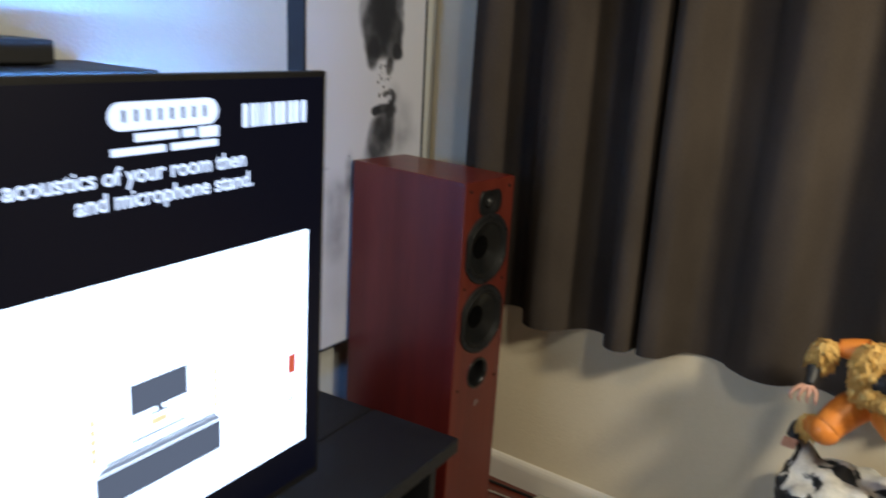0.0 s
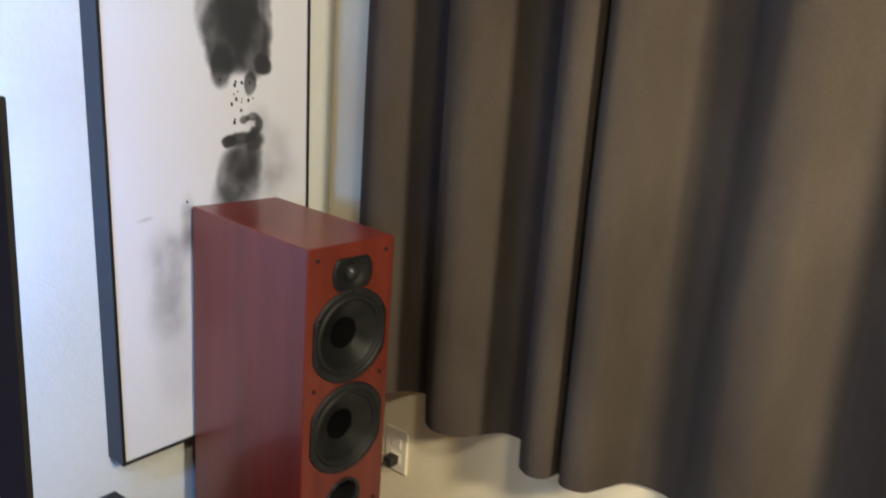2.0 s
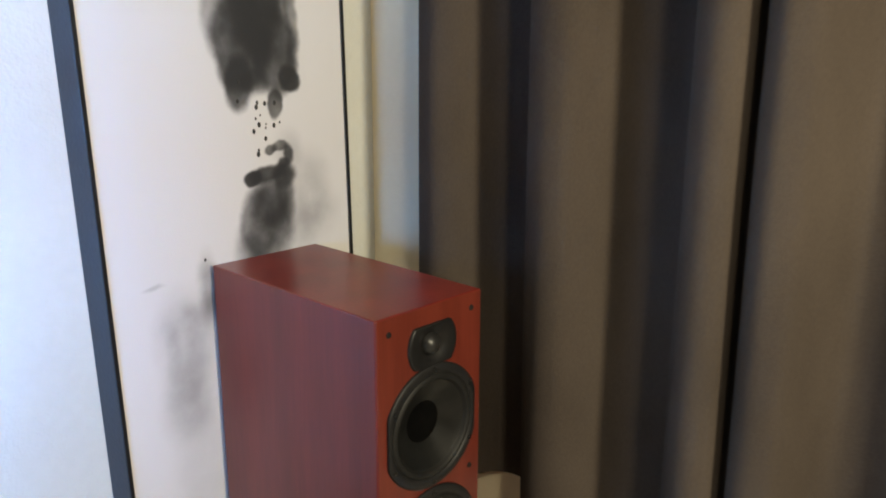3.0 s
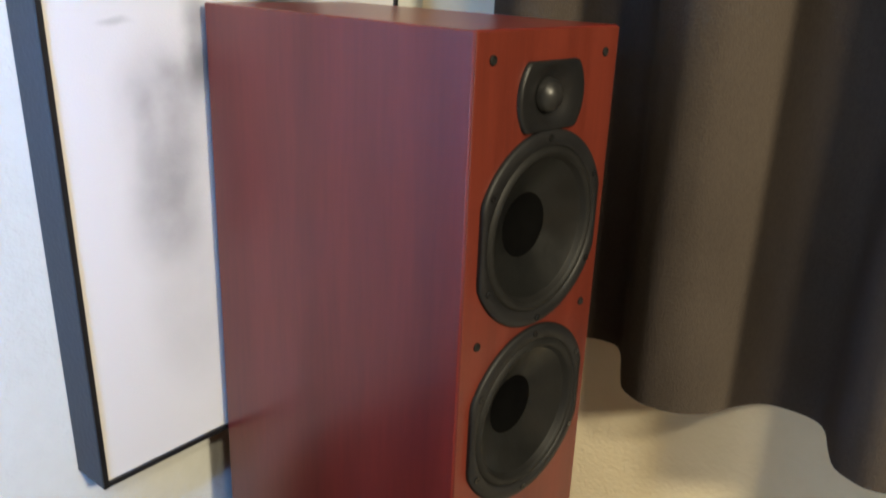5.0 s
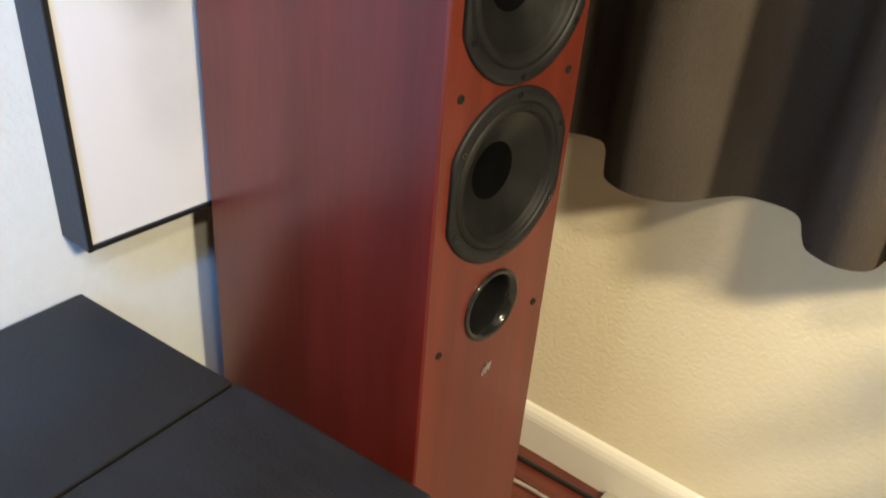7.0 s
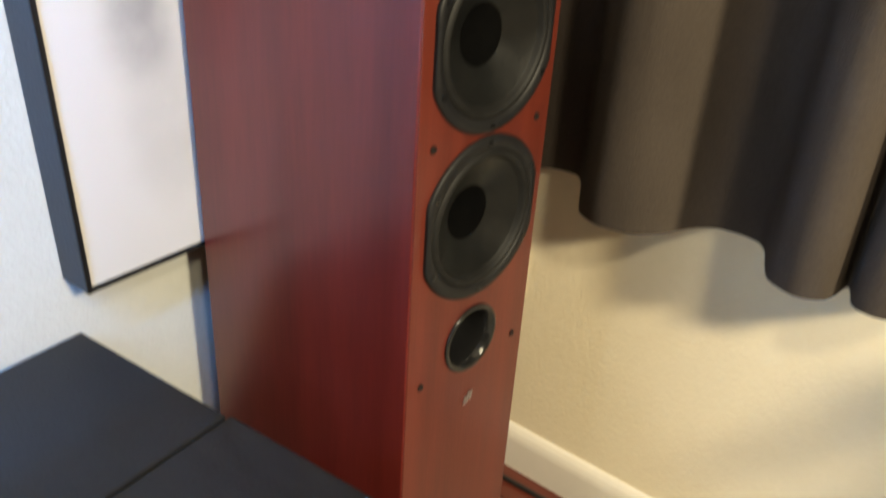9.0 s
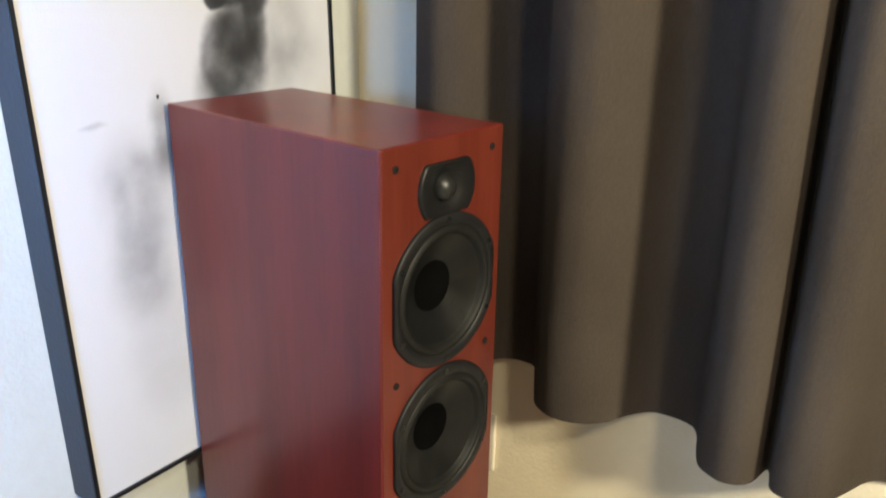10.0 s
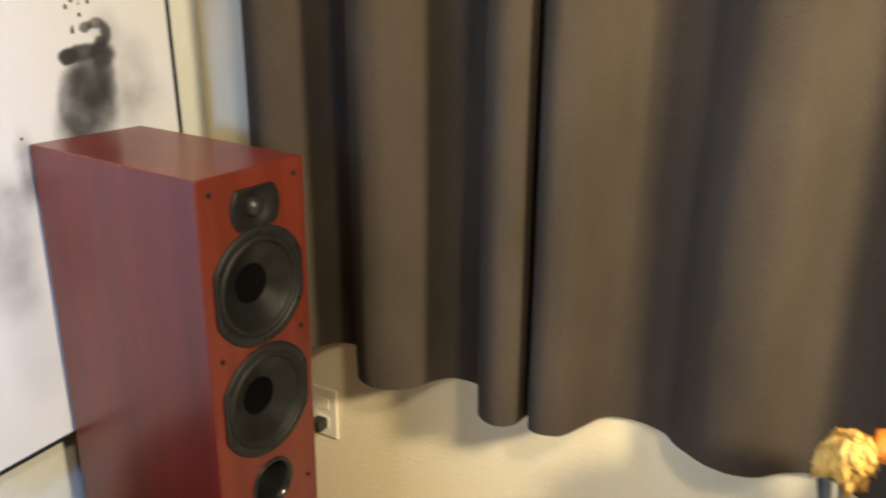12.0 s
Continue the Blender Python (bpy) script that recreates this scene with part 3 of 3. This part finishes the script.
def television():
    X, YR, YL, Z0, Z1 = 0.0, 0.0, -1.45, 0.465, 1.284
    t = thing("television", (0.418, -0.902, 0), 4.6, "large black flat television showing a setup screen", "television")
    part("back_cover", box(X - 0.06, YL + 0.1, Z0 + 0.06, X - 0.018, YR - 0.10, Z1 - 0.22, 0.01), BLACK, t)
    part("bezel", box(X - 0.018, YL, Z0, X, YR, Z1, 0.0025), BLACK, t, "slim black bezel")
    s = part("screen", box(X + 0.0005, YL + 0.010, Z0 + 0.016, X + 0.0015, YR - 0.010, Z1 - 0.010), PANEL, t, "lit screen, dark blue with a white panel")
    for y in (YL + 0.25, YR - 0.25):
        part("foot", box(X - 0.13, y - 0.014, 0.422, X + 0.09, y + 0.014, 0.434, 0.004), BLACK, t)
        part("neck", box(X - 0.03, y - 0.012, 0.434, X - 0.006, y + 0.012, Z0 + 0.02, 0.003), BLACK, t)
    part("led_strip", box(X - 0.025, YL + 0.06, Z1 - 0.085, X - 0.0185, YR - 0.06, Z1 - 0.070), LED, t, "cool white light strip behind the screen")


    def flat(name, pts, material, lift):
        bm = bmesh.new()
        a = [bm.verts.new((X + 0.0015 + lift * 0.0004, y, z)) for y, z in pts]
        b = [bm.verts.new((X + 0.0018 + lift * 0.0004, y, z)) for y, z in pts]
        bm.faces.new(a), bm.faces.new(b)
        for i in range(len(pts)):
            j = (i + 1) % len(pts)
            bm.faces.new((a[i], a[j], b[j], b[i]))
        part(name, bm, material, s)

    def rect(name, y0, z0, y1, z1, material, lift=0):
        flat(name, [(y0, z0), (y1, z0), (y1, z1), (y0, z1)], material, lift)

    rect("white_panel", YL + 0.012, 0.562, -0.047, 0.995, WHITE)
    # pictograms: a screen over a bench, tall boxes, a box on a stand
    flat("pictogram", [(-0.452, 0.772), (-0.340, 0.772), (-0.340, 0.823), (-0.452, 0.823)], GREY, 1)
    rect("pictogram", -0.402, 0.764, -0.392, 0.773, GREY, 1)
    rect("pictogram", -0.416, 0.760, -0.380, 0.765, GREY, 1)
    rect("pictogram", -0.416, 0.742, -0.382, 0.754, YELLOW, 1)
    rect("pictogram", -0.452, 0.726, -0.346, 0.732, PALE, 1)
    rect("pictogram", -0.518, 0.640, -0.270, 0.695, GREY, 1)
    flat("pictogram", [(-0.518, 0.697), (-0.270, 0.697), (-0.280, 0.708), (-0.506, 0.708)], PALE, 1)
    flat("pictogram", [(-0.500, 0.709), (-0.281, 0.709), (-0.283, 0.714), (-0.498, 0.714)], GREY, 1)
    for y in (-0.524, -0.287):
        for k in range(5):
            rect("pictogram", y, 0.722 + 0.015 * k, y + 0.012, 0.733 + 0.015 * k, YELLOW, 1)
    flat("pictogram", [(-0.099, 0.720), (-0.076, 0.716), (-0.076, 0.757), (-0.099, 0.757)], RED, 1)
    rect("pictogram", -0.090, 0.666, -0.087, 0.720, GREY, 1)
    rect("pictogram", -0.104, 0.661, -0.080, 0.666, GREY, 1)
    # maker's marks as plain shapes
    oval = [(-0.286 + 0.020 * math.cos(a), 1.227 + 0.020 * math.sin(a)) for a in (radians(-90 + 18 * k) for k in range(11))]
    oval += [(-0.447 + 0.020 * math.cos(a), 1.227 + 0.020 * math.sin(a)) for a in (radians(90 + 18 * k) for k in range(11))]
    flat("mark", oval, TEXT, 0)
    for k in range(8):
        rect("mark", -0.444 + 0.021 * k, 1.219, -0.438 + 0.021 * k, 1.236, PANEL, 1)
    y = -0.214
    for w in (0.031, 0.022, 0.033, 0.034, 0.033):
        rect("mark", y + 0.001, 1.196, y + w * 0.42, 1.234, TEXT, 0)
        rect("mark", y + w * 0.62, 1.196, y + w - 0.001, 1.234, TEXT, 0)
        y += w + 0.001
    for a, b, low, high in ((-0.424, -0.345, 1.190, 1.202), (-0.338, -0.312, 1.190, 1.202), (-0.306, -0.266, 1.187, 1.204), (-0.464, -0.370, 1.172, 1.183), (-0.360, -0.268, 1.172, 1.183)):
        rect("mark", a, low, b, high, TEXT, 0)

    def words(body, z, size, right):
        c = bpy.data.curves.new("text_line", "FONT")
        c.body, c.size, c.extrude, c.offset, c.align_x = body, size, 0.0003, 0.0006, "RIGHT"
        tmp = bpy.data.objects.new("text_line", c)
        scene.collection.objects.link(tmp)
        me = bpy.data.meshes.new_from_object(tmp.evaluated_get(bpy.context.evaluated_depsgraph_get()))
        bpy.data.objects.remove(tmp)
        me.materials.append(TEXT)
        ob = new("text_line", me)
        ob.parent = s
        ob.matrix_basis = pose(X + 0.0022, right, z, 90, 0, 90)

    words("acoustics of your room then", 1.133, 0.036, -0.206)
    words("and microphone stand.", 1.098, 0.036, -0.190)


television()


# ---- shelf with a media box above the television ----
def shelf():
    t = thing("wall_shelf", (0, 0, 0), 0, "thin dark wall shelf above the television", "shelf")
    part("board", box(WX, -2.2, 1.258, 0.24, -1.13, 1.272, 0.002), STAND, t)
    c = thing("media_box", (0, 0, 0), 0, "flat black media box lying on the wall shelf", "media box")
    part("case", box(0.005, -1.75, 1.274, 0.135, -1.255, 1.314, 0.004), BLACK, c)
    for y in (-1.72, -1.28):
        part("foot", box(0.02, y - 0.01, 1.272, 0.12, y + 0.01, 1.2745), RUBBER, c)


shelf()


# ---- outlet ----
def outlet():
    t = thing("wall_outlet", (0.262, WY, 0.405), 0, "ivory wall outlet plate with a black plug", "outlet")
    part("plate", box(-0.035, -0.006, -0.057, 0.035, 0, 0.057, 0.003), PLATE, t)
    for z in (0.021, -0.021):
        part("socket", box(-0.016, -0.008, z - 0.014, 0.016, -0.0055, z + 0.014, 0.002), PLATE, t)
    p = thing("plug", (0.262, WY - 0.008, 0.384), 0, "black power plug in the wall outlet", "plug")
    part("plug_body", box(-0.013, -0.030, -0.012, 0.013, 0, 0.012, 0.004), CABLE_B, p)
    part("cord", tube(spline([(0, -0.028, 0), (-0.005, -0.05, -0.01), (-0.03, -0.06, -0.08), (-0.06, -0.05, -0.22), (-0.07, -0.045, -0.375)], 6), 0.0032), CABLE_B, p)


outlet()


# ---- side table and statue ----
def side_table():
    t = thing("side_table", (1.338, -0.1935, 0), 0, "small reddish brown wooden side table", "table")
    part("tabletop", box(-0.159, -0.201, 0.368, 0.159, 0.170, 0.3945, 0.004), TABLE, t)
    part("apron", box(-0.138, -0.180, 0.300, 0.138, 0.138, 0.368), TABLE, t)
    for x in (-0.122, 0.122):
        for y in (-0.164, 0.122):
            part("leg", box(x - 0.017, y - 0.017, 0, x + 0.017, y + 0.017, 0.300, 0.002), TABLE, t)


side_table()

# ---- statue: a crouching fur-clad figure on a black and white rock, plain shapes ----
def statue():
    bm = bmesh.new()
    rng = random.Random(11)

    def slot(faces, k):
        for f in faces:
            f.material_index, f.smooth = k, True

    def blob(c, r, k, turn=(0, 0, 0), lumps=0.0, freq=20.0, detail=3):
        made = bmesh.ops.create_icosphere(bm, subdivisions=detail, radius=1, matrix=Matrix.LocRotScale(c, Euler([radians(a) for a in turn]), r))
        if lumps:
            for v in made["verts"]:
                d = (v.co - Vector(c))
                v.co += d.normalized() * lumps * noise.noise(v.co * freq)
        faces = {f for v in made["verts"] for f in v.link_faces}
        slot(faces, k)
        return made["verts"], faces

    def limb(points, radii, k, seg=14):
        n0 = len(bm.faces)
        pts = spline(points, 5)
        rr = spline([(r, 0) for r in radii], 5)
        tube(pts, [q.x for q in rr], seg, bm)
        bm.faces.ensure_lookup_table()
        slot(bm.faces[n0:], k)

    def tuft(p, out, length, width, k):
        """One pointed, bent lock of fur."""
        out = out.normalized()
        side = out.cross(Vector((rng.uniform(-1, 1), rng.uniform(-1, 1), rng.uniform(-1, 1)))).normalized()
        up = out.cross(side)
        a = [bm.verts.new(p + (math.cos(q) * side + 0.6 * math.sin(q) * up) * width) for q in (0, 1.57, 3.14, 4.71)]
        mid = p + out * length * 0.55 + Vector((0, 0, -0.15 * length))
        b = [bm.verts.new(mid + (math.cos(q) * side + 0.6 * math.sin(q) * up) * width * 0.75) for q in (0, 1.57, 3.14, 4.71)]
        tip = bm.verts.new(p + out * length + Vector((0, 0, -0.5 * length)))
        fs = []
        for i in range(4):
            j = (i + 1) % 4
            fs += [bm.faces.new((a[i], a[j], b[j], b[i])), bm.faces.new((b[i], b[j], tip))]
        slot(fs, k)

    def fur(c, r, tufts, length, width, turn=(0, 0, 0)):
        count = int(tufts * 0.55)
        m = Euler([radians(a) for a in turn]).to_matrix()
        for i in range(count):
            z = 1 - 2 * (i + 0.5) / count
            a = i * 2.39996 + rng.uniform(-0.2, 0.2)
            q = math.sqrt(1 - z * z)
            d = Vector((q * math.cos(a), q * math.sin(a), z))
            p = Vector(c) + m @ Vector((d.x * r[0], d.y * r[1], d.z * r[2])) * 0.96
            nrm = m @ Vector((d.x / r[0], d.y / r[1], d.z / r[2]))
            flow = nrm.normalized() * 0.55 + Vector((rng.uniform(-0.35, 0.35), rng.uniform(-0.35, 0.35), -0.75))
            tuft(p, flow, length * 0.80 * rng.uniform(0.7, 1.35), width * 1.35 * rng.uniform(0.75, 1.25), 0)

    # 0 fur, 1 orange, 2 black, 3 skin, 4 rock, 5 snow
    # rock with white patches, flat underneath
    verts, faces = blob((1.335, -0.285, 0.478), (0.135, 0.125, 0.068), 5, (0, 4, 0), 0.030, 19, 5)
    for v in verts:
        v.co.z += 0.045 * max(0, 1 - ((v.co.x - 1.205) ** 2 + (v.co.y + 0.235) ** 2) / 0.004) + 0.02 * max(0, 1 - ((v.co.x - 1.46) ** 2 + (v.co.y + 0.35) ** 2) / 0.005)
        v.co.z = max(v.co.z, 0.4502)
    base = tube([(1.335, -0.285, 0.4502), (1.335, -0.285, 0.470), (1.335, -0.285, 0.486)], [0.130, 0.138, 0.126], 40, bm)
    for f in base.faces:
        if f.calc_center_median().z < 0.487 and f.material_index == 0:
            f.material_index = 4
    # one leg bent with the knee forward, the other standing
    limb([(1.335, -0.262, 0.700), (1.312, -0.288, 0.690), (1.292, -0.312, 0.670), (1.276, -0.336, 0.648)], [0.030, 0.035, 0.034, 0.029], 1)
    blob((1.275, -0.335, 0.646), (0.031, 0.030, 0.030), 1, (0, 20, 0))
    limb([(1.274, -0.330, 0.640), (1.256, -0.296, 0.630), (1.232, -0.266, 0.618)], [0.025, 0.022, 0.018], 1)
    blob((1.237, -0.270, 0.620), (0.019, 0.019, 0.022), 0, (0, 30, 0), 0.004, 60)
    fur((1.237, -0.270, 0.620), (0.020, 0.020, 0.023), 120, 0.016, 0.005)
    limb([(1.230, -0.262, 0.612), (1.217, -0.254, 0.594), (1.208, -0.266, 0.576)], [0.018, 0.020, 0.014], 2)
    limb([(1.362, -0.275, 0.692), (1.388, -0.310, 0.690), (1.410, -0.340, 0.676), (1.424, -0.346, 0.645), (1.436, -0.340, 0.595)], [0.030, 0.035, 0.029, 0.023, 0.017], 1)
    blob((1.412, -0.342, 0.670), (0.027, 0.027, 0.028), 1)
    blob((1.434, -0.340, 0.604), (0.021, 0.021, 0.032), 0, (0, -12, 0), 0.004, 60)
    fur((1.434, -0.340, 0.604), (0.022, 0.022, 0.034), 160, 0.019, 0.005)
    limb([(1.444, -0.340, 0.582), (1.454, -0.346, 0.560), (1.462, -0.370, 0.546)], [0.018, 0.020, 0.015], 2)
    for k in range(4):
        limb([(1.452 + 0.008 * k, -0.378, 0.550), (1.454 + 0.008 * k, -0.390, 0.543), (1.455 + 0.008 * k, -0.396, 0.537)], [0.0052, 0.0050, 0.0028], 3, 8)
        limb([(1.198 + 0.007 * k, -0.276, 0.579), (1.196 + 0.007 * k, -0.286, 0.570), (1.196 + 0.007 * k, -0.291, 0.563)], [0.0046, 0.0044, 0.0026], 3, 8)
    # trunk
    blob((1.345, -0.262, 0.700), (0.042, 0.032, 0.030), 2)
    limb([(1.345, -0.262, 0.700), (1.348, -0.280, 0.745), (1.352, -0.295, 0.785)], [0.038, 0.044, 0.044], 2)
    # carved coat: back, breast, the ring of fur under the head, the head itself
    for c, r, n, ln, wd in (((1.368, -0.285, 0.806), (0.058, 0.042, 0.030), 420, 0.015, 0.0062), ((1.330, -0.318, 0.796), (0.034, 0.032, 0.042), 360, 0.017, 0.0065),
                            ((1.322, -0.312, 0.752), (0.020, 0.022, 0.030), 170, 0.017, 0.0060), ((1.438, -0.335, 0.792), (0.024, 0.036, 0.036), 260, 0.017, 0.0062),
                            ((1.352, -0.345, 0.748), (0.026, 0.018, 0.014), 150, 0.015, 0.0055), ((1.392, -0.362, 0.746), (0.034, 0.018, 0.013), 200, 0.015, 0.0055),
                            ((1.430, -0.362, 0.757), (0.024, 0.022, 0.018), 170, 0.015, 0.0055), ((1.405, -0.350, 0.806), (0.034, 0.032, 0.026), 330, 0.014, 0.0055),
                            ((1.392, -0.368, 0.780), (0.015, 0.012, 0.016), 90, 0.012, 0.0045)):
        blob(c, r, 0, (0, 0, 0), 0.005, 50)
        fur(c, r, n, ln, wd)
    blob((1.414, -0.377, 0.787), (0.011, 0.008, 0.013), 3, (20, 0, 0), 0.004, 90)
    blob((1.362, -0.342, 0.772), (0.024, 0.016, 0.024), 2)
    # one arm raised and bent, the other hanging
    limb([(1.318, -0.290, 0.812), (1.294, -0.290, 0.810), (1.266, -0.290, 0.806)], [0.026, 0.023, 0.018], 1)
    blob((1.240, -0.300, 0.790), (0.021, 0.022, 0.034), 0, (18, 22, 0), 0.004, 60)
    fur((1.240, -0.300, 0.790), (0.022, 0.023, 0.035), 210, 0.019, 0.0055, (18, 22, 0))
    limb([(1.230, -0.316, 0.762), (1.233, -0.330, 0.748), (1.232, -0.342, 0.734)], [0.014, 0.012, 0.010], 2)
    limb([(1.418, -0.335, 0.752), (1.426, -0.342, 0.738), (1.438, -0.350, 0.726)], [0.021, 0.021, 0.017], 1)
    blob((1.450, -0.358, 0.720), (0.021, 0.021, 0.031), 0, (10, -30, 0), 0.004, 60)
    fur((1.450, -0.358, 0.720), (0.022, 0.022, 0.032), 190, 0.018, 0.0055, (10, -30, 0))
    limb([(1.466, -0.368, 0.704), (1.477, -0.375, 0.697), (1.490, -0.382, 0.690)], [0.012, 0.0105, 0.0095], 2)
    for hand, lean in (((1.230, -0.345, 0.730), -1), ((1.493, -0.384, 0.687), 1)):
        x, y, z = hand
        for k in range(4):
            o = (k - 1.5) * 0.0105
            limb([(x + o * 0.5, y, z), (x + o * 1.2, y - 0.010, z - 0.006), (x + o * 1.5 + 0.003 * lean, y - 0.014, z - 0.020), (x + o * 1.4, y - 0.010, z - 0.032)], [0.0058, 0.0042, 0.0034, 0.0010], 3, 8)
    bmesh.ops.transform(bm, verts=bm.verts, matrix=Matrix.Translation((-0.0950, 0.1086, -0.0826)) @ Matrix.Scale(1.06, 4))
    me = bpy.data.meshes.new("statue")
    bm.to_mesh(me)
    bm.free()
    for mm in (FUR, ORANGE, SUIT, SKIN, ROCK, SNOW):
        me.materials.append(mm)
    tagged(new("statue", me), "crouching statue in blond fur on a black and white rock", "statue")


statue()

# ---- rug, cables, planks ----
bm = bmesh.new()
bmesh.ops.create_grid(bm, x_segments=60, y_segments=60, size=0.5)
for v in bm.verts:
    v.co = Vector((0.49 + (v.co.x + 0.5) * 2.4, -0.002 - (0.5 - v.co.y) * 2.9, 0.011 + 0.002 * noise.noise((v.co.x * 40, v.co.y * 40, 0))))
ext = bmesh.ops.extrude_face_region(bm, geom=list(bm.faces))
for v in (g for g in ext["geom"] if isinstance(g, bmesh.types.BMVert)):
    v.co.z = 0.0005
tagged(part("rug", bm, RUG), "beige short-pile rug lying on the wooden floor", "rug")

part_black = part("cable", tube(spline([(0.05, -0.05, 0.005), (0.20, -0.036, 0.005), (0.337, -0.032, 0.005), (0.42, -0.029, 0.005), (0.484, -0.027, 0.006)], 8), 0.0045), CABLE_B)
tagged(part_black, "black cable lying along the baseboard", "cable")
part_grey = part("cable", tube(spline([(0.10, -0.13, 0.004), (0.25, -0.10, 0.004), (0.365, -0.080, 0.004), (0.42, -0.077, 0.004), (0.486, -0.075, 0.004)], 8), 0.0032), CABLE_G)
tagged(part("cable", tube(spline([(0.55, -0.001, 0.010), (0.60, -0.002, 0.014), (0.9, -0.002, 0.014), (1.5, -0.004, 0.016), (2.3, -0.005, 0.016)], 8), 0.0035), CABLE_B), "black cable lying between rug and baseboard", "cable")
tagged(part_grey, "thin grey cable lying on the wooden floor", "cable")

# planks run along the picture wall's normal, cut off at the walls
PL = 0.083
cuts = {}
rest = bmesh.new()
rng = random.Random(2)
made = 0
for r in range(int((WY - SY) / PL) + 1):
    y1, y0 = WY - r * PL, max(SY, WY - (r + 1) * PL)
    x = WX - round(rng.uniform(0.1, 1.0), 1)
    while x < EX:
        a, b = max(x, WX), min(x + 1.2, EX)
        length = round(b - a, 3)
        if length < 0.03:
            x += 1.2
            continue
        if y1 > -3.4 and a < 3.4 and made < 290 and y1 - y0 > PL - 0.001:
            if length not in cuts:
                ob = part("plank", box(0.0005, -PL / 2 + 0.0008, -0.006, length - 0.0005, PL / 2 - 0.0008, 0.0, 0.0008, 1), FLOOR, floor)
                cuts[length] = ob.data
            else:
                ob = new("plank", cuts[length])
                ob.parent = floor
            ob.location = (a, (y0 + y1) / 2, 0)
            made += 1
        else:
            box(a + 0.0005, y0 + 0.0008, -0.006, b - 0.0005, y1 - 0.0008, 0.0, bm=rest)
        x += 1.2
tagged(part("plank_field", rest, FLOOR, floor), kind="stuff")
